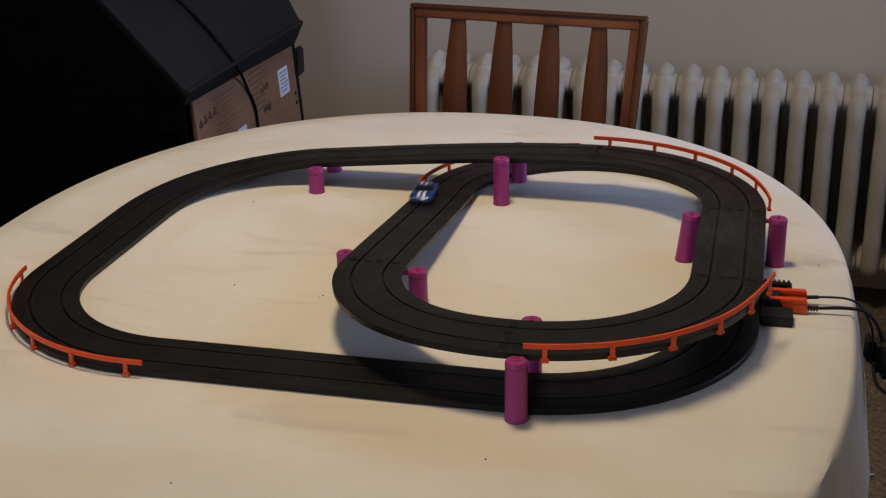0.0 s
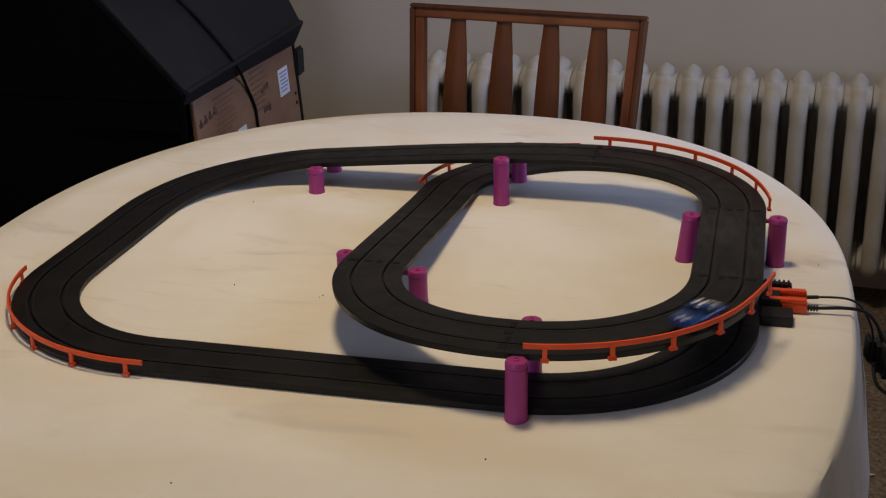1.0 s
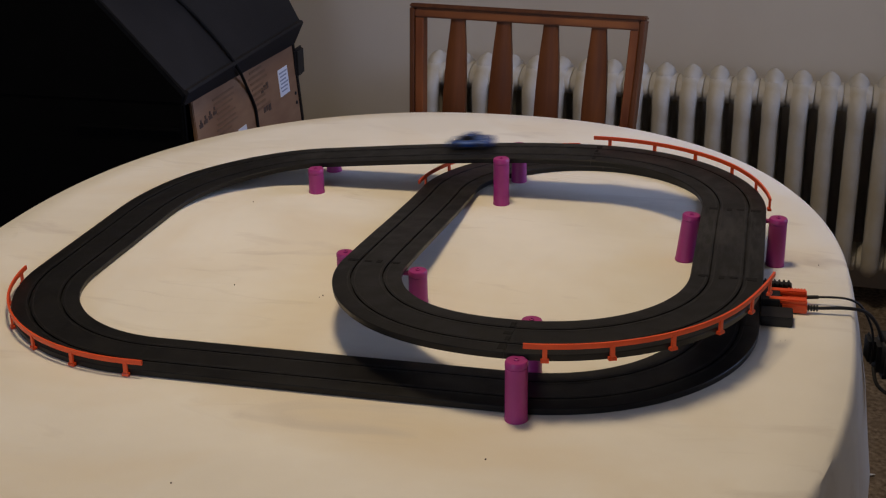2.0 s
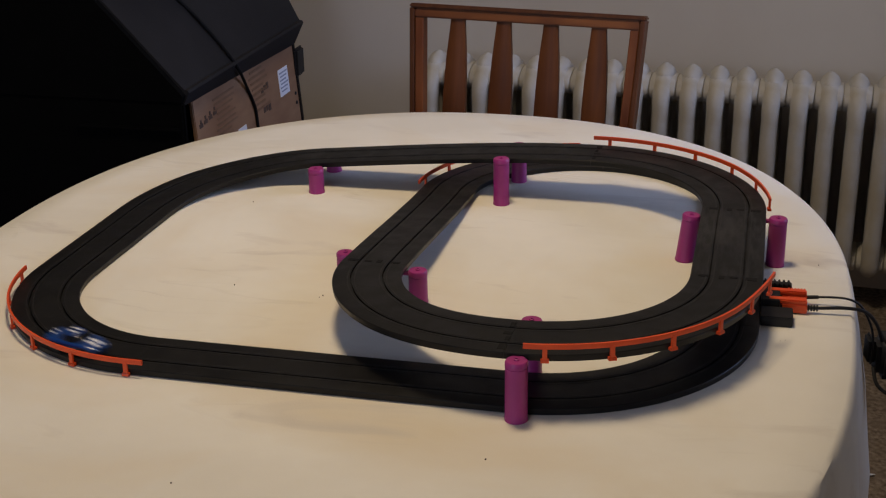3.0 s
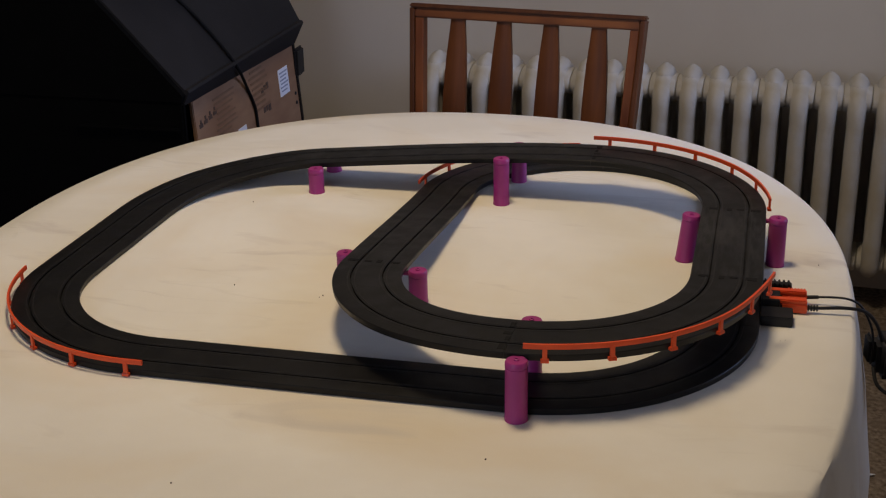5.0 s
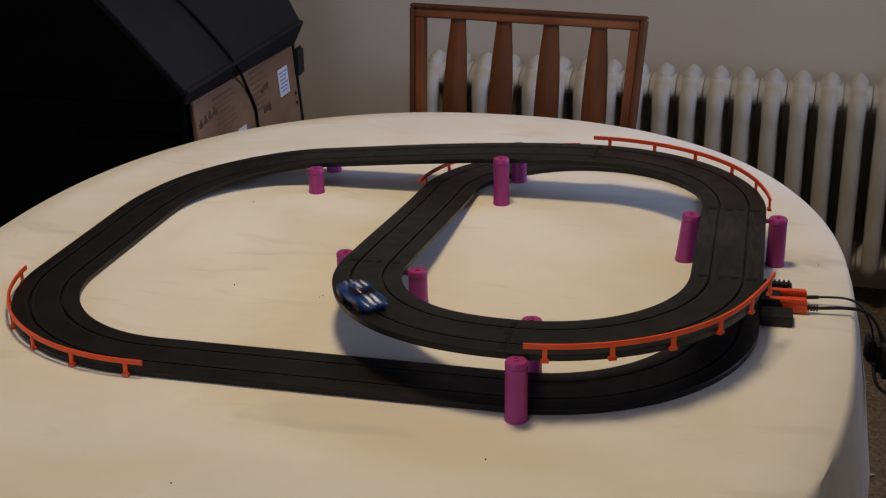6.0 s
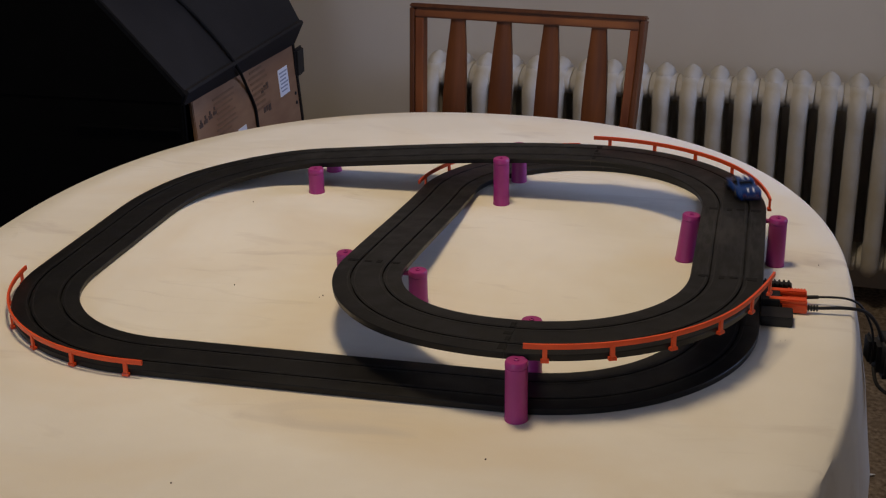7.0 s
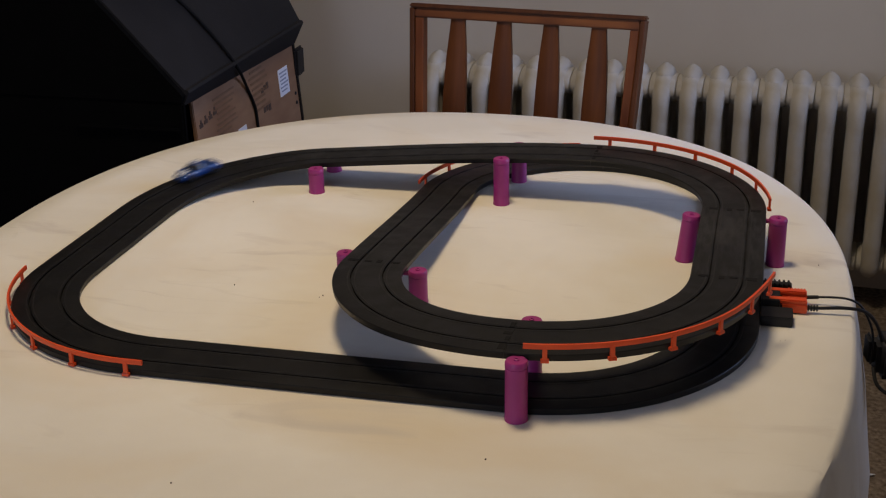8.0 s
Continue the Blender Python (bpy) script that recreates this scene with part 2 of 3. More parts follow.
loops += [table_ring(-0.006, TZ - 0.001), table_ring(0.0, TZ - 0.006), table_ring(0.004, TZ - 0.02, wave=0.001), table_ring(0.012, TZ - .07, wave=0.006), table_ring(0.022, TZ - 0.15, wave=0.013), table_ring(0.030, TZ - 0.25, wave=0.02), table_ring(0.034, TZ - 0.30, wave=0.024)]
rings(cb, loops, caps=False, close=False)
cb.faces.new(cb.verts[:240])
cloth = part("tablecloth", cb, cloth_mat, None)
tagged(cloth, "creamy white cotton tablecloth spread over the oval table", "tablecloth")

# ---------------------------------------------------------------- track line
R, HD, SL, SE, SA = 0.2286, 0.12645, 0.4548, 0.1708, 0.1388
WID, LANE, THICK = 0.0890, 0.0205, 0.0082
T0, HA, HI, HK, HV, HU, HB, HL, HM, HE = 0.009, 0.0165, 0.0555, 0.0665, 0.0757, 0.0734, 0.0690, 0.0420, 0.0220, 0.009
# kind, start x, y, heading in degrees, length (straight) or turn of 90 degrees, end height
SECTIONS = []


def lay():
    segs = [("s", SL / 2, T0), ("s", SL / 2, T0), ("c", 90, T0), ("s", HD * 2 + SE, T0), ("c", 90, T0), ("c", 90, HA),
            ("s", HD * 2 + SE, HI), ("c", 45, HK), ("c", 45, HV), ("c", 90, HU), ("s", HD * 2, HU), ("c", 90, HU), ("s", SA, HB),
            ("s", SL - SA, HL), ("c", 45, HM), ("c", 45, HE), ("s", HD * 2, T0), ("c", 90, T0)]
    x, y, a, s = -SL, -HD - R, 0.0, 0.0
    for kind, amount, z in segs:
        ln = amount if kind == "s" else R * radians(amount)
        SECTIONS.append((kind, x, y, a, s, ln, z))
        if kind == "s":
            x, y = x + ln * math.cos(a), y + ln * math.sin(a)
        else:
            b = a + radians(amount)
            x, y = x + R * (math.sin(b) - math.sin(a)), y - R * (math.cos(b) - math.cos(a))
            a = b
        s += ln
    return s


LAP = lay()
ZK = [0.0] + [q[4] + q[5] for q in SECTIONS]
ZV = [T0] + [q[6] for q in SECTIONS]


def height(s):
    """Monotone cubic through the section heights."""
    s %= LAP
    n = len(SECTIONS)
    i = max(k for k in range(n) if ZK[k] <= s + 1e-9)
    d = [(ZV[k + 1] - ZV[k]) / (ZK[k + 1] - ZK[k]) for k in range(n)]

    def slope(k):
        a, b = d[(k - 1) % n], d[k % n]
        return 0.0 if a * b <= 0 else math.copysign(min(abs(a + b) / 2, 3 * abs(a), 3 * abs(b)), a)
    h = ZK[i + 1] - ZK[i]
    t = (s - ZK[i]) / h
    return ((2 * t ** 3 - 3 * t * t + 1) * ZV[i] + (t ** 3 - 2 * t * t + t) * h * slope(i)
            + (3 * t * t - 2 * t ** 3) * ZV[i + 1] + (t ** 3 - t * t) * h * slope(i + 1))


def on_track(s, u=0.0, up=0.0):
    """Place and heading at s metres along the lap; u to the outside of the bends."""
    s %= LAP
    kind, x, y, a, s0, ln, _ = next(q for q in reversed(SECTIONS) if q[4] <= s + 1e-9)
    d = s - s0
    if kind == "s":
        px, py, h = x + d * math.cos(a), y + d * math.sin(a), a
    else:
        h = a + d / R
        px, py = x + R * (math.sin(h) - math.sin(a)), y - R * (math.cos(h) - math.cos(a))
    return Vector((px + u * math.sin(h), py - u * math.cos(h), TZ + height(s) + up)), h


def sweep(bm, s0, s1, prof, step=0.012):
    """Skin a closed profile of (u, z) along the lap from s0 to s1."""
    n = max(2, int((s1 - s0) / step))
    loops = []
    for i in range(n + 1):
        s = s0 + (s1 - s0) * i / n
        s = min(s, s1 - 1e-7)
        loops.append([on_track(s, u, z)[0] for u, z in prof])
    return rings(bm, loops)


def road_profile():
    w, g, dp = WID / 2, 0.0012, 0.004
    pr = [(-w + .0008, -THICK), (-w, -0.0012), (-w + 0.0008, -0.0002), (-w + 0.002, 0)]
    for q in (-LANE, LANE):
        pr += [(q - g, 0), (q - g, -dp), (q + g, -dp), (q + g, 0)]
    return pr + [(w - 0.002, 0), (w - 0.0008, -0.0002), (w, -0.0012), (w - .0008, -THICK)]


GAP = 0.00015
track = thing("slot_car_track", pose(0, 0, 0), "black plastic two-lane slot car track climbing over itself", "race track")
JOINTS = [0, 2, 3, 4, 5, 6, 7, 9, 10, 11, 12, 13, 14, 16, 17, 18]
for a, b in zip(JOINTS[:-1], JOINTS[1:]):
    s0, s1 = ZK[a] + GAP, ZK[b] - GAP
    sec = part("track_section", sweep(bmesh.new(), s0, s1, road_profile()), worn_mat if a == 10 else track_mat, track)
    for q in (-LANE, LANE):
        for e in (-0.0045, 0.0045):
            part("rail", sweep(bmesh.new(), s0, s1, [(q + e - .0007, -.001), (q + e + .0007, -.001), (q + e + .0007, .0003), (q + e - .0007, .0003)], 0.02), rail_mat, sec)
    for u, hw, ln in () if b not in (7, 9, 10, 11, 12) else ((-0.0285, 0.006, 0.007), (-0.006, 0.0035, 0.010), (0.0085, 0.005, 0.005), (0.0300, 0.007, 0.008)):
        part("joint_clip", sweep(bmesh.new(), s1 - ln, s1, [(u - hw, -.003), (u + hw, -.003), (u + hw, .0004), (u - hw, .0004)], 0.01), slot_mat, sec)


# guard rails on the outside of the bends
def guard_rail(i, f0, f1, posts, label, flare=0.0, spring=0.0):
    """A rail outside bend i, from f0 to f1 of its length; flare: how far its end springs outwards."""
    g = thing("guard_rail", pose(0, 0, 0), label, "guard rail", "orange guard rails")
    s0, ln = ZK[i], ZK[i + 1] - ZK[i]

    def off(f):
        return WID / 2 + 0.002 + flare * max(0.0, (f - 0.75) / 0.25) ** 2 + spring * max(0.0, (0.2 - f) / 0.2) ** 1.5

    def run(bm, a, b, prof, n):
        rings(bm, [[on_track(s0 + ln * (a + (b - a) * k / n), off(a + (b - a) * k / n) + u, z)[0] for u, z in prof] for k in range(n + 1)])

    bm = bmesh.new()
    run(bm, f0, f1, [(-.0012, .0076), (.0012, .0076), (.0015, .0108), (.0012, .0136), (-.0014, .0136)], 40)
    part("rail_strip", bm, orange_mat, g)
    for f in posts:
        bm = bmesh.new()
        run(bm, f - .0062, f + .0062, [(-.0005, -.006), (.0022, -.006), (.0022, .009), (-.0005, .009)], 1)
        run(bm, f - .0105, f + .0105, [(-.002, -.0080), (.0034, -.0080), (.0036, -.006), (.0028, -.0045), (-.002, -.0045)], 1)
        part("post", bm, orange_mat, g)
    return g


guard_rail(17, 0.07, 1.055, [0.995, 0.815, 0.635, 0.455, 0.275, 0.105], "orange plastic guard rail clipped outside the ground-level bend")
guard_rail(9, 0.05, 0.985, [0.105, 0.277, 0.45, 0.62, 0.79, 0.935], "orange plastic guard rail along the raised front bend", 0.012)
guard_rail(11, 0.035, 1.02, [0.955, 0.78, 0.605, 0.415, 0.24, 0.06], "orange plastic guard rail along the raised far bend", 0.0, 0.004)
guard_rail(5, 0.12, 1.03, [0.20, 0.38, 0.56, 0.74, 0.93], "orange plastic guard rail beside the climbing track")


# ---------------------------------------------------------------- pillars
def pillar(x, y, h, dx, dy, label, tilt=0):
    t = thing("track_pillar", pose(x, y, TZ, 0, tilt, 0), label, "support pillar", "purple track pillars")
    r = 0.0128
    part("column", lathe(bmesh.new(), [(r * 1.04, 0.0), (r * 1.05, 0.002), (r, 0.004), (r * .98, h - .009), (r * .98, h - .0085), (r * .93, h - .008), (r * .93, h - .0072), (r, h - .0066), (r, h - .002), (r * .9, h)], 28), purple_mat, t)
    part("knob", lathe(bmesh.new(), [(0.0032, h - .001), (0.0032, h + .0012), (0.0015, h + .0018), (0.0015, h + .0005)], 14), purple_mat, t)
    # clip that reaches from the pillar to the track's edge
    bm = bmesh.new()
    side = Vector((-dy, dx, 0))
    lp = []
    for q, hw in ((r * .8, .0042), (r + .006, .0036), (r + .0105, .0030)):
        b = Vector((dx, dy, 0)) * q
        lp.append([b - side * hw + Vector((0, 0, h - .0075)), b + side * hw + Vector((0, 0, h - .0075)), b + side * hw + Vector((0, 0, h - .0035)), b - side * hw + Vector((0, 0, h - .0035))])
    part("clip", rings(bm, lp), purple_mat, t)
    return t


TALL = 0.0703
for x, y, h, dx, dy, lb in ((0.016, -0.409, 0.0725, 0, 1, "tall purple plastic pillar holding up the raised track"), (0.013, -0.297, TALL, 0, -1, "tall purple plastic pillar holding up the raised track"),
                    (-0.139, 0.287, 0.0765, 0, 1, "tall purple plastic pillar holding up the raised track"), (-0.132, 0.405, 0.0650, 0, -1, "tall purple plastic pillar in the track's shadow"),
                    (0.164, 0.102, TALL, 1, 0, "tall purple plastic pillar holding up the raised track"), (0.290, 0.109, TALL, -1, 0, "tall purple plastic pillar holding up the raised track"),
                    (-0.450, 0.285, 0.0412, 0, 1, "short purple plastic pillar under the descending track"), (-0.457, 0.400, 0.0365, 0, -1, "short purple plastic pillar in the track's shadow"),
                    (-0.171, -0.119, 0.046, -1, 0, "short purple plastic pillar beside the climbing track"), (-0.287, -0.069, 0.043, 1, 0, "short purple plastic pillar beside the climbing track")):
    pillar(x, y, h, dx, dy, lb, 6 if (dx, x) == (1, 0.164) else 0)

# ---------------------------------------------------------------- chair
def chair():
    c = thing("dining_chair", pose(-0.256, 1.060, 0, 0, 0, -7), "reddish brown wooden dining chair with four tapered back slats", "chair")
    top = TZ + 0.150
    lean = pose(0, 0, 0.46, -10) @ pose(0, 0, -0.46)
    low, joint = 0.42, top - 0.031
    for sx, shift in ((-1, .0085), (1, .0035)):
        def upright(name, near, far, y0, y1, z1, mat):
            """A stile between two distances from the middle, drawn in towards the seat."""
            lp = []
            for z in (low, z1):
                d = -0.0205 * (top - z) / (top - low)
                xs = sorted((sx * (near + d) - shift, sx * (far + d) - shift))
                lp.append([Vector((xs[0], y0 + .002, z)), Vector((xs[0] + .002, y0, z)), Vector((xs[1] - .002, y0, z)), Vector((xs[1], y0 + .002, z)), Vector((xs[1], y1, z)), Vector((xs[0], y1, z))])
            part(name, rings(bmesh.new(), lp), mat, c, at=lean, smooth=False)
        upright("stile", 0.2325, 0.2525, -0.012, 0.014, joint, wood_mat)
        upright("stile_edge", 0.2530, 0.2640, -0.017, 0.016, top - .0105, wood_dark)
        x = 0.238 * sx
        part("back_leg", boxed(x - .0155, x + .0155, -0.014, 0.016, 0.0, 0.418, 0.003), wood_mat, c)
        part("front_leg", boxed(x - .018, x + .018, -0.44, -0.405, 0.0, 0.418, 0.003), wood_mat, c)
    part("top_rail", boxed(-0.2610, 0.2490, -0.0125, 0.013, joint + .0004, top - .0104, 0.003), rail_wood, c, at=lean)
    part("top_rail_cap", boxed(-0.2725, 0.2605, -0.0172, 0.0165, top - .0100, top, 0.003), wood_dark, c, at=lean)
    part("lower_rail", boxed(-0.212, 0.208, -0.011, 0.011, 0.50, 0.535, 0.003), wood_mat, c, at=lean)
    for k in range(4):
        x = -0.1610 + k * 0.1065
        lp = []
        for z, a in ((0.535, .0275), (0.64, .0270), (0.70, .0262), (0.75, .0246), (0.785, .0228), (0.82, .0200), (top - .05, .0172), (joint, .0160)):
            lp.append([Vector((x - a, -.0045, z)), Vector((x - a + .002, -.006, z)), Vector((x + a - .002, -.006, z)), Vector((x + a, -.0045, z)),
                       Vector((x + a, .006, z)), Vector((x - a, .006, z))])
        part("slat", rings(bmesh.new(), lp), slat_wood, c, at=lean)
    part("seat", boxed(-0.25, 0.25, -0.45, -0.018, 0.42, 0.465, 0.012), wood_mat, c)


chair()


# ---------------------------------------------------------------- radiator
def radiator():
    r = thing("radiator", pose(-0.623, 1.8325, 0, 0, 0, -3.66), "old cream-painted cast iron column radiator under the wall", "radiator")
    zt, zb, pitch = 0.633, 0.085, 0.0701
    bm = bmesh.new()
    # front and back columns run over in one arch; a lower, slimmer pair stands inside
    for hw, arch, drop, wide, slim in ((0.080, 0.070, 0.0, 0.0266, 0.0224), (0.028, 0.020, 0.052, 0.020, 0.0185)):
        top, foot = zt - 0.037 - drop, zb + 0.03 + drop * 0.5
        line, radii = [], []
        for k in range(17):
            a = math.pi * k / 16
            line.append((0, -hw * math.cos(a), top - arch + arch * math.sin(a)))
            radii.append(slim + (wide - slim) * math.sin(a) ** 1.6)
        for k in range(1, 6):
            line.append((0, hw, top - arch + (foot + 0.03 - top + arch) * k / 6))
            radii.append(slim)
        for k in range(13):
            a = math.pi * k / 12
            line.append((0, hw * math.cos(a), foot + 0.03 - 0.03 * math.sin(a)))
            radii.append(slim)
        for k in range(1, 6):
            line.append((0, -hw, foot + 0.03 + (top - arch - foot - 0.03) * k / 6))
            radii.append(slim)
        tube(bm, line, lambda f: radii[round(f * (len(radii) - 1))], 14, True)
    # swollen hubs where the sections meet
    for z in (zt - 0.062, zb + 0.055):
        lathe(bm, [(0.030, -pitch / 2 + .0006), (0.0325, -pitch / 2 + .004), (0.034, -0.012), (0.034, 0.012), (0.0325, pitch / 2 - .004), (0.030, pitch / 2 - .0006)], 18,
              Matrix.Translation((0, -0.010, z)) @ Matrix.Diagonal((1, 1.9, 1.05, 1)) @ pose(0, 0, 0, 0, 90, 0))
    # low pointed crown
    lathe(bm, [(0.0226, -0.085), (0.0245, -0.062), (0.0266, -0.040), (0.0265, -0.026), (0.0215, -0.0150), (0.0130, -0.0065), (0.0050, -0.0010), (0.0008, 0.0)], 18, Matrix.Translation((0, -0.004, zt)) @ Matrix.Diagonal((1, 1.9, 1, 1)))
    sec = mesh_from("section", bm, rad_mat, True)
    for k in range(24):
        o = new("section", sec)
        o.parent = r
        o.matrix_basis = pose(k * pitch, 0, 0)
    for x in (0, 23 * pitch):
        part("foot", boxed(x - .025, x + .025, -0.09, 0.09, 0, 0.10, 0.008), rad_mat, r)


radiator()

# ---------------------------------------------------------------- dark cabinet behind the table
BX, BY0, BY1 = -0.95, 0.90, 1.60
ZL = TZ - 0.043                                   # top of the fibreboard panel
cabinet = thing("cabinet", pose(BX, 0, 0), "large black cabinet with sloping top and brown fibreboard back", "cabinet")
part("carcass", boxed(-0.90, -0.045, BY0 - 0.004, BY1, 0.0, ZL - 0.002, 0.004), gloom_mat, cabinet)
LEAN = pose(0, 0, 0.48) @ pose(0, 0, 0, 0, -4.5, 0) @ pose(0, 0, -0.48)   # the panel leans in towards its top
panel = part("back_panel", boxed(-0.010, 0.0, BY0 + 0.048, BY1 - 0.004, 0.02, ZL - 0.004, 0.002), card_mat, cabinet, "brown fibreboard back panel with dark printing", at=LEAN)
part("panel_edge", boxed(-0.011, 0.004, BY1 - 0.0035, BY1 + 0.006, 0.02, ZL - 0.004, 0.001), black_mat, cabinet, at=LEAN)
hood = bmesh.new()
zs = TZ - 0.004
prof = [(-0.012, ZL), (-0.008, ZL + .004), (0.007, zs - .007), (0.004, zs - .001), (-0.004, zs), (-0.50, zs + 0.540), (-0.9, zs + 0.540), (-0.9, ZL)]
rings(hood, [[Vector((x, y, z)) for x, z in prof] for y in (0.885, 0.889, 1.625, 1.648)])
for v in hood.verts:                               # rounded far corner, steeper far end, lip sagging towards it
    if v.co.z < ZL + 0.01:
        v.co.z -= 0.020 * (v.co.y - 0.885) / 0.74
        if v.co.y > 1.6:
            v.co.y -= 0.050
    if v.co.y > 1.59 and abs(v.co.x + 0.5) < 0.01:
        v.co.x += 0.19
        v.co.y += 0.06
    elif v.co.y > 1.64:
        v.co.x -= 0.006
        v.co.z -= 0.004
part("sloping_top", hood, [case_mat], cabinet, "dull black sloping top")
# front, gable and ledge carry their shade in the colour, like the carcass
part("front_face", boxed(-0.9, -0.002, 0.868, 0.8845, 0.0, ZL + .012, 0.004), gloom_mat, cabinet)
fb = bmesh.new()
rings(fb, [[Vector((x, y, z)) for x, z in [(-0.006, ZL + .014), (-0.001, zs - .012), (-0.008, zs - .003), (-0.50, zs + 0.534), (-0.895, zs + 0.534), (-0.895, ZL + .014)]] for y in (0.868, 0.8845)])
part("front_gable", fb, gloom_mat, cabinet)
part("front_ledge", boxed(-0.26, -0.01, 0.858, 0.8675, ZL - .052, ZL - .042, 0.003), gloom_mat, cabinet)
hb = bmesh.new()
block(hb, -0.018, -0.002, 1.592, 1.650, TZ - 0.153, TZ - 0.076, 0.006)
part("corner_bracket", hb, black_mat, cabinet)
for z in (TZ - .19, TZ - .215):
    part("screw", lathe(bmesh.new(), [(0.005, 0), (0.005, .002), (0.003, .0035)], 10, Matrix.Translation((0, 1.575, z)) @ pose(0, 0, 0, 0, 90, 0)), black_mat, panel)


def on_panel(name, y0, y1, z0, z1, mat, lift=0.0, label=""):
    return part(name, boxed(-0.0005, 0.0012 + lift, y0, y1, TZ + z0, TZ + z1), mat, panel, label, smooth=False)


on_panel("label", 1.468, 1.536, -0.174, -0.104, label_mat, 0.0005, "white paper label")
for k in range(6):
    on_panel("label_line", 1.474 + (k % 2) * .004, 1.530 - (k % 3) * .006, -0.116 - k * .0095, -0.112 - k * .0095, ink_blue, 0.0012)
on_panel("label", 1.172, 1.222, -0.212, -0.176, label_mat, 0.0005, "white paper label")
rnd = random.Random(4)
for k in range(4):                                  # printing that cannot be read
    y0 = 0.966 + k * 0.027
    on_panel("printed_mark", y0, y0 + 0.019, -0.115 + k * .003, -0.106 + k * .003, print_mat)
    on_panel("printed_mark", y0 + 0.006, y0 + 0.013, -0.105 + k * .003, -0.097 + k * .003, print_mat)
for k in range(9):
    on_panel("printed_line", 1.05 + rnd.uniform(0, .02), 1.185 - rnd.uniform(0, .05), -0.075 - k * .012, -0.0705 - k * .012, faint_mat)
for k in range(8):
    on_panel("printed_line", 1.27 + rnd.uniform(0, .02), 1.36 + rnd.uniform(0, .04), -0.070 - k * .014, -0.064 - k * .014, faint_mat)
for z in (-0.115, -0.165):
    for k in range(3):
        on_panel("printed_mark", 1.345 + k * .018, 1.358 + k * .018, z - .022 + rnd.uniform(0, .01), z + rnd.uniform(-.008, .004), print_mat)

cord = thing("cable", pose(0, 0, 0), "thin black cord hanging over the cabinet's sloping top", "cable")
part("cord", tube(bmesh.new(), smooth_line([(-1.130, 1.065, TZ + .243), (-1.071, 1.080, TZ + .180), (-1.0445, 1.084, TZ + .1525), (-1.0152, 1.101, TZ + .1141), (-0.994, 1.121, TZ + .0767), (-0.9745, 1.138, TZ + .0422), (-0.9555, 1.150, TZ + .0088), (-0.9440, 1.168, TZ - .026),
     (-0.9500, 1.205, TZ - .055), (-0.9590, 1.252, TZ - .096), (-0.9560, 1.276, TZ - .136), (-0.9530, 1.285, TZ - .175), (-0.9480, 1.282, TZ - .3), (-0.9445, 1.280, TZ - .5)], 6), 0.0040, 8), cord_mat, cord)

# ---------------------------------------------------------------- power terminal and leads
term = thing("power_terminal", pose(0, 0, TZ), "black plastic power terminal clipped to the track with orange plugs", "terminal")
part("base", boxed(0.2735, 0.3135, -0.104, -0.0695, 0.0, 0.0135, 0.001), black_mat, term)
part("housing", boxed(0.2735, 0.297, -0.0615, -0.0165, 0.0, 0.0185, 0.001), black_mat, term)
for k, y in enumerate((-0.053, -0.024)):
    part("socket", boxed(0.2975, 0.313, y - .0065, y + .006, 0.001, 0.0125, 0.001), black_mat, term)
    plug = part("plug", boxed(0.282, 0.331, y - .0060, y + .0060, 0.0130, 0.0190, 0.0015), orange_mat, term, "orange plug")
    part("plug_shell", boxed(0.299, 0.3315, y - .0068, y + .0068, 0.0015, 0.0135, 0.0012), orange_mat, plug)
    for j in range(6):
        part("grip_rib", boxed(0.307 + j * .004, 0.309 + j * .004, y - .0055, y + .0055, 0.0188, 0.0199, 0.0003), orange_mat, plug)
for j in range(6):
    part("rib", boxed(0.276 + j * .006, 0.279 + j * .006, -0.012, 0.004, 0.010, 0.0215, 0.0008), black_mat, term)
part("rib_base", boxed(0.2735, 0.312, -0.0055, 0.008, 0.0, 0.0170, 0.001), black_mat, term)
ca = thing("cable", pose(0, 0, TZ), "thin black cable plugged into the power terminal", "cable")
part("cord", tube(bmesh.new(), smooth_line([(0.330, -.024, .010), (0.36, -.020, .011), (0.385, -.020, .010), (0.402, -.016, -.001), (0.415, -.010, -.025), (0.421, -.004, -.045), (0.424, 0.005, -.07)], 8), 0.0016, 8), black_mat, ca)
part("strain_relief", tube(bmesh.new(), [(0.329, -.024, .010), (0.346, -.022, .0107)], 0.0026, 10), black_mat, ca)
ca = thing("cable", pose(0, 0, TZ), "black cable with a ribbed sleeve at its orange plug", "cable")
part("cord", tube(bmesh.new(), smooth_line([(0.330, -.053, .0075), (0.350, -.051, .008), (0.375, -.048, .009), (0.398, -.045, .007), (0.412, -.032, -.005), (0.425, -.015, -.028), (0.434, 0.0, -.055)], 8), 0.0024, 8), black_mat, ca)
for j in range(4):
    part("sleeve_ring", lathe(bmesh.new(), [(0.0030, 0), (0.0042, .0005), (0.0042, .0022), (0.0030, .0027)], 12, Matrix.Translation((0.332 + j * .0036, -.0527 + j * .0004, .0076)) @ pose(0, 0, 0, 0, 90, 0)), black_mat, ca)
hc = thing("hand_controller", pose(0.452, 0.035, TZ - 0.083, 0, 0, 10), "black plastic hand controller hanging beside the table edge", "controller")
part("grip", boxed(-0.024, 0.05, -0.026, 0.026, -0.036, 0.022, 0.010, 3), black_mat, hc)
part("collar", boxed(-0.034, -0.0245, -0.012, 0.020, -0.018, 0.020, 0.004), black_mat, hc)
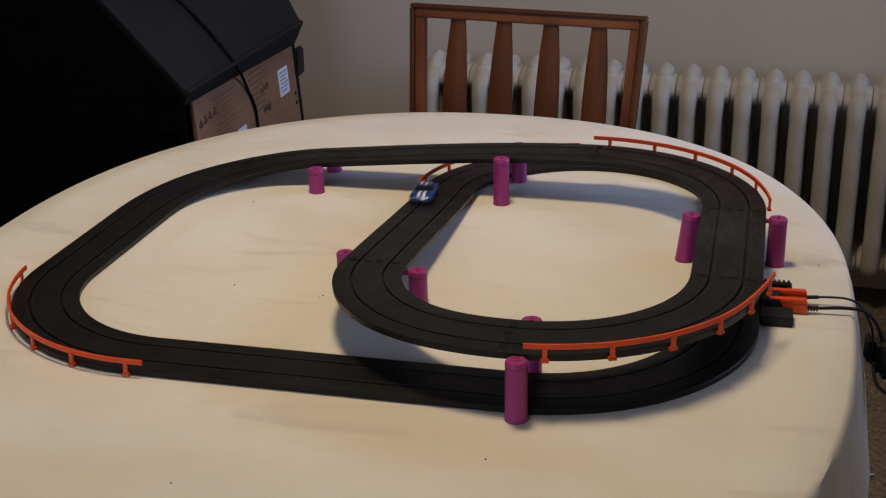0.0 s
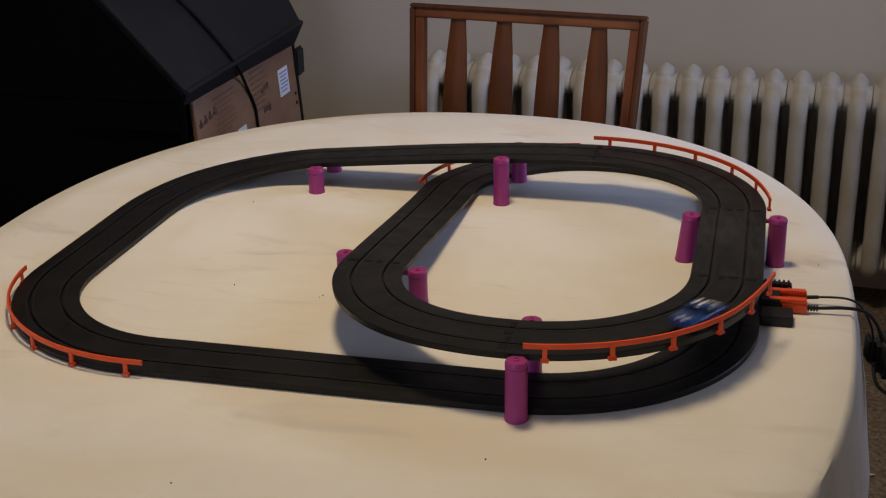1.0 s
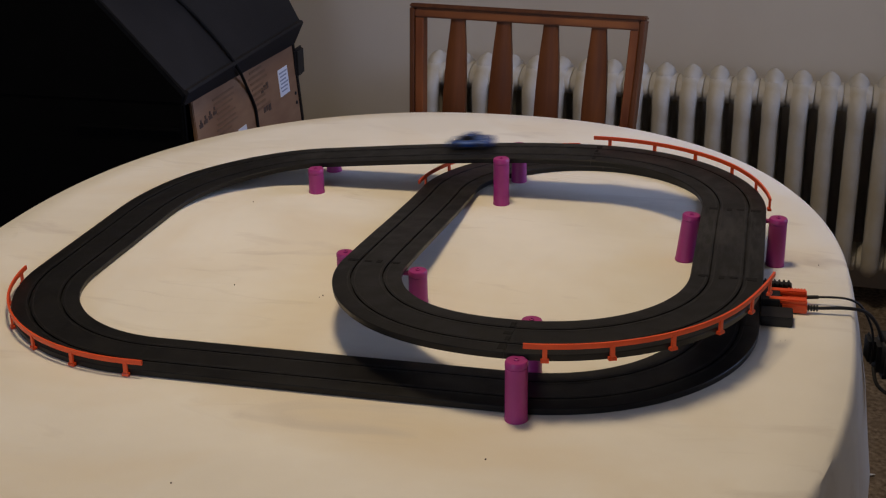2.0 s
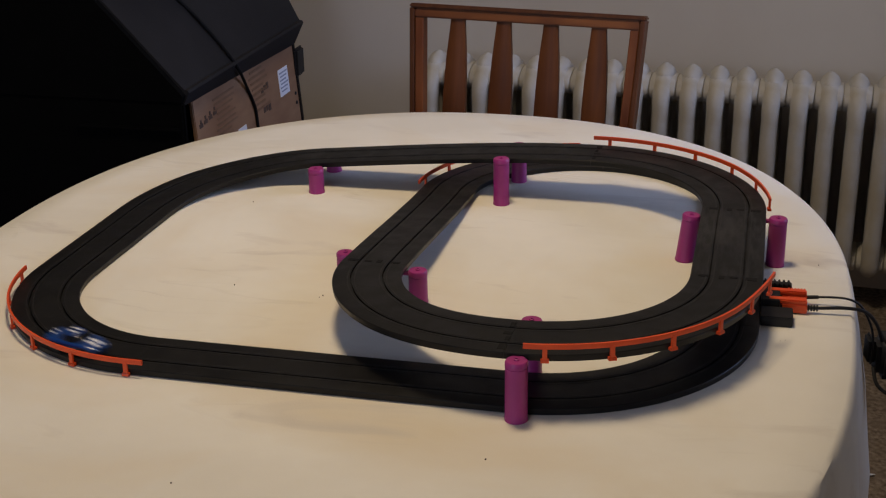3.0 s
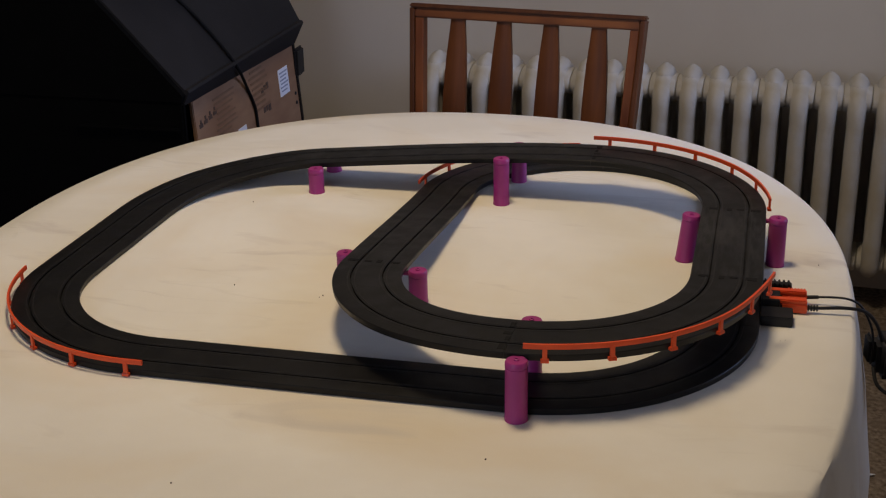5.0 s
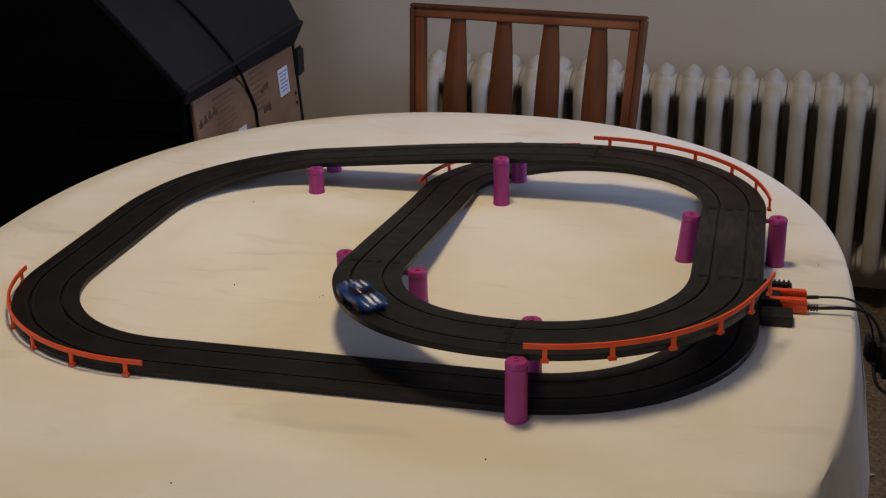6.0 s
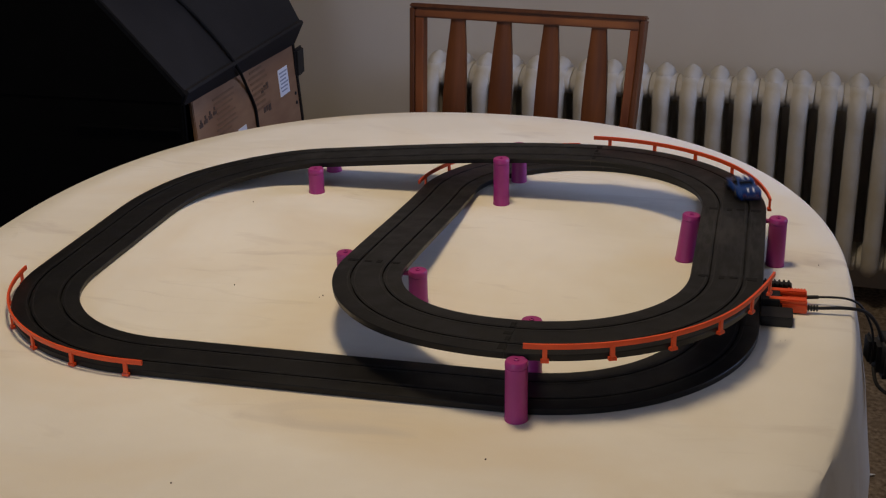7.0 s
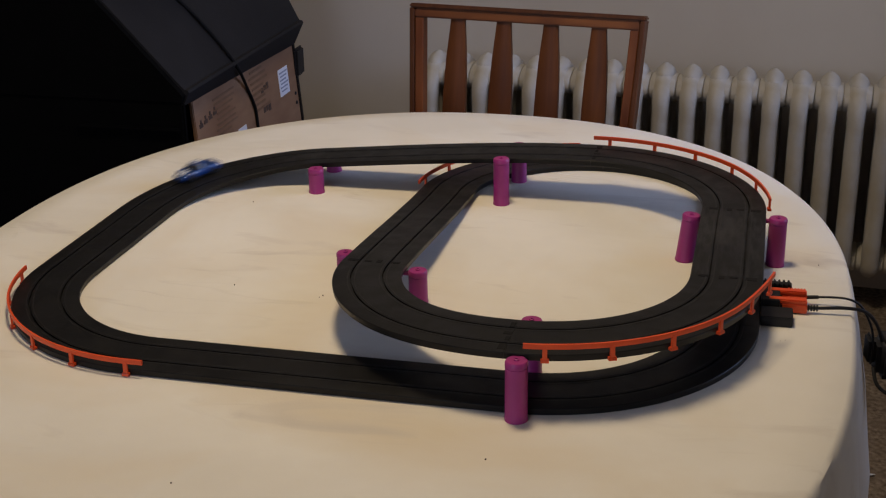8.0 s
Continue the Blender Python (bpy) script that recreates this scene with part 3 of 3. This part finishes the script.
part("cord_loop", tube(bmesh.new(), smooth_line([(-.026, -.012, -.02), (-.024, -.030, -.036), (-.010, -.040, -.046), (.012, -.040, -.048), (.05, -.036, -.045), (.09, -.03, -.06), (.10, -.01, -.3), (.10, 0.0, -.714)], 8), 0.0026, 8), black_mat, hc)

# crumbs on the cloth
cr = bmesh.new()
for x, y, r in ((-0.435, -0.115, .0011), (0.001, -0.502, .0012), (-0.303, -0.615, .0011), (-0.303, -0.126, .0012), (-0.536, 0.217, .0011), (-0.306, -0.132, .0008), (0.350, 0.118, .0008), (0.305, -0.142, .0005), (0.299, -0.145, .0004)):
    bmesh.ops.create_icosphere(cr, subdivisions=1, radius=r, matrix=Matrix.Translation((x, y, TZ + r * .6)))
tagged(part("crumbs", cr, print_mat, None), "tiny dark crumbs scattered on the tablecloth", "crumbs", kind="stuff")


# torn scrap of paper on the carpet
sb = bmesh.new()
rings(sb, [[Vector((x, y + k, z + dz + (0.004 if i in (1, 2) else 0.0))) for i, (x, y, z) in enumerate(((-.010, -.005, .0), (.002, -.007, .0), (.012, -.002, .0), (.004, .006, .0), (-.009, .004, .0)))] for k, dz in ((0.0, .0), (0.0005, .0009))])
scrap = part("paper_scrap", sb, label_mat, None, at=pose(0.531, 0.848, 0.001), smooth=False)
tagged(scrap, "small white torn scrap of paper on the carpet", "paper scrap")


# ---------------------------------------------------------------- slot car
def along(x, pts):
    """Straight runs through (x, value) pairs."""
    for (a, va), (b, vb) in zip(pts[:-1], pts[1:]):
        if x <= b:
            return va + (vb - va) * max(0, (x - a) / (b - a))
    return pts[-1][1]


def body_top(x):
    """Height of the car body's upper surface along its length, nose at +x."""
    return along(x, [(-.0385, .0128), (-.0365, .0160), (-.033, .0163), (-.027, .0152), (-.014, .0160), (.010, .0160), (.020, .0150), (.029, .0132), (.0355, .0108), (.0385, .0082)])


def half_width(x):
    return along(x, [(-.0385, .0150), (-.034, .0170), (-.022, .0180), (-.008, .0169), (.008, .0168), (.022, .0177), (.032, .0164), (.0365, .0146), (.0385, .0118)])


def fender(x):
    """Swelling over the wheels."""
    return .0013 * (math.exp(-((x + .021) / .008) ** 2) + math.exp(-((x - .0225) / .008) ** 2))


WHEELS = []


def slot_car():
    c = thing("slot_car", pose(0, 0, TZ), "small blue slot car with twin white stripes", "toy car")
    lp = []
    for x in [-.0385 + .077 * k / 34 for k in range(35)]:
        w, z, q = half_width(x), body_top(x), fender(x)
        half = ((.93, .0046), (1.0, .0064), (1.0, .0094), (.975, z - .0026 + q), (.90, z - .0008 + q), (.76, z + .0001 + q), (.52, z + .0003 + .3 * q), (.25, z + .0008))
        lp.append([Vector((x, -w * k, zz)) for k, zz in half] + [Vector((x, w * k, zz)) for k, zz in reversed(half)])
    part("car_body", rings(bmesh.new(), lp), blue_mat, c)
    part("chassis", boxed(-.0350, .0355, -.0164, .0164, .0020, .0048, .001), black_mat, c, "black chassis")
    part("air_intake", boxed(.0370, .0390, -.0075, .0075, .0056, .0072, .0005), black_mat, c)

    def cabin(rows):
        out = []
        for z, xa, xb, w in rows:
            out.append([Vector(p) for p in ((xa, -w * .70, z), (xa + .004, -w * .92, z), (xa + .009, -w, z), (xb - .007, -w, z), (xb - .002, -w * .88, z), (xb, -w * .6, z),
                                            (xb, w * .6, z), (xb - .002, w * .88, z), (xb - .007, w, z), (xa + .009, w, z), (xa + .004, w * .92, z), (xa, w * .70, z))])
        return rings(bmesh.new(), out)

    # glasshouse with a fastback slope, roof on top
    part("windows", cabin(((.0150, -.0150, .0180, .0150), (.0175, -.0132, .0150, .0143), (.0205, -.0110, .0112, .0132), (.0228, -.0090, .0078, .0120))), glass_mat, c, "dark shiny windows")
    part("roof", cabin(((.0225, -.0100, .0078, .0124), (.0238, -.0090, .0066, .0116), (.0246, -.0070, .0045, .0095), (.0248, -.0050, .0025, .0060))), blue_mat, c)
    for sy in (-1, 1):
        pillar_line = [Vector((-.0142, sy * .0108, .0155)), Vector((-.0118, sy * .0113, .0198)), Vector((-.0092, sy * .0112, .0232))]
        part("rear_pillar", tube(bmesh.new(), pillar_line, .0016, 8), blue_mat, c)
        for xs, zf, hw in (((.0195, .023, .0265, .030, .033, .0358), body_top, .0019), ((-.0378, -.0360, -.0340, -.0315), body_top, .0013), ((-.0070, -.0035, .0005, .0050), lambda x: .0240, .0017)):
            lp = []
            for x in xs:
                z = zf(x)
                lp.append([Vector((x, sy * .0040 - hw, z)), Vector((x, sy * .0040 + hw, z)), Vector((x, sy * .0040 + hw, z + .0012)), Vector((x, sy * .0040 - hw, z + .0012))])
            part("stripe", rings(bmesh.new(), lp), white_mat, c, "white racing stripe")
        part("headlight", lathe(bmesh.new(), [(.0018, 0), (.0018, .0012), (.001, .0018)], 12, Matrix.Translation((.0362, sy * .0105, .0090)) @ pose(0, 0, 0, 0, 75, 0)), chrome_mat, c)
        part("tail_light", boxed(-.0393, -.0380, sy * .0095 - .0022, sy * .0095 + .0022, .0092, .0112), tail_mat, c)
        for x in (-.021, .0225):
            part("wheel_arch", lathe(bmesh.new(), [(.0070, 0), (.0070, .0006)], 20, Matrix.Translation((x, sy * .0178 - .0003, .0062)) @ pose(0, 0, 0, 90, 0, 0)), tyre_mat, c)
            w = part("wheel", lathe(bmesh.new(), [(.0050, -.0028), (.0056, -.0020), (.0056, .0020), (.0050, .0028)], 20), tyre_mat, c, at=pose(x, sy * .0164, .0056, 90))
            rim = lathe(bmesh.new(), [(.0030, .0025), (.0032, .0033), (.0012, .0037)], 14, pose(0, 0, 0, 180 if sy > 0 else 0))
            part("rim", rim, rail_mat, w)
            WHEELS.append((w, x, sy * .0164))
    part("rear_bumper", boxed(-.0395, -.0378, -.0125, .0125, .0062, .0078, .0005), chrome_mat, c)
    part("guide_pin", boxed(.018, .026, -.0007, .0007, -.003, .004), black_mat, c)
    return c


car = slot_car()
# distance along the lap at every tenth of a second
RUN = (2.024, 2.125, 2.226, 2.323, 2.415, 2.502, 2.589, 2.679, 2.771, 2.863, 2.954, 3.042, 3.129, 3.220, 3.313, 3.406, 3.500, 3.596, 3.698, 3.805, 
       3.918, 4.034, 4.153, 4.273, 4.393, 4.513, 4.630, 4.744, 4.853, 4.957, 5.054, 5.140, 5.216, 5.291, 5.374, 5.467, 5.567, 5.674, 5.780, 5.882, 
       5.981, 6.077, 6.172, 6.265, 6.356, 6.446, 6.535, 6.622, 6.708, 6.793, 6.877, 6.959, 7.041, 7.121, 7.200, 7.278, 7.355, 7.431, 7.507, 7.584, 
       7.664, 7.749, 7.838, 7.926, 8.019, 8.107, 8.188, 8.267, 8.356, 8.452, 8.551, 8.648, 8.737, 8.818, 8.896, 8.979, 9.074, 9.180, 9.293, 9.404, 
       9.512)


def run_at(t):
    i = min(int(t * 10 + 1e-6), len(RUN) - 2)
    p0, p1, p2, p3 = RUN[max(i - 1, 0)], RUN[i], RUN[i + 1], RUN[min(i + 2, len(RUN) - 1)]
    f = t * 10 - i
    m1, m2 = (p2 - p0) / 2 if i else p2 - p1, (p3 - p1) / 2 if i < len(RUN) - 2 else p2 - p1
    return (2 * f ** 3 - 3 * f * f + 1) * p1 + (f ** 3 - 2 * f * f + f) * m1 + (3 * f * f - 2 * f ** 3) * p2 + (f ** 3 - f * f) * m2


def car_pose(t):
    """The guide pin stays in the outer slot; in bends the tail swings out a little."""
    s = run_at(t)
    nose, tail = on_track(s + .022, LANE)[0], on_track(s - .022, LANE)[0]
    d = nose - tail
    turned = (on_track(s - .03, LANE)[1] - on_track(s - .15, LANE)[1] + math.pi) % (2 * math.pi) - math.pi
    yaw = math.atan2(d.y, d.x) + radians(7) * min(1.0, turned / 0.5)
    mid = nose - Vector((math.cos(yaw), math.sin(yaw), 0)) * .022
    return pose(mid.x, mid.y, (nose.z + tail.z) / 2 + .0004, 0, -math.degrees(math.atan2(d.z, d.xy.length)), math.degrees(yaw))


def motions():
    walk(car, [(k / 30, car_pose(k / 30)) for k in range(241)])
    # the wheels roll; whole turns within a thirtieth of a second are left out
    angle, angles = 0.0, []
    for k in range(241):
        angles.append(angle)
        step = math.degrees((run_at(min(k + 1, 240) / 30) - run_at(k / 30)) / .0056)
        angle += max(-85, min(85, (step + 180) % 360 - 180))
    for w, x, y in WHEELS:
        walk(w, [(k / 30, pose(x, y, .0056, 90, angles[k], 0)) for k in range(241)])


motions()
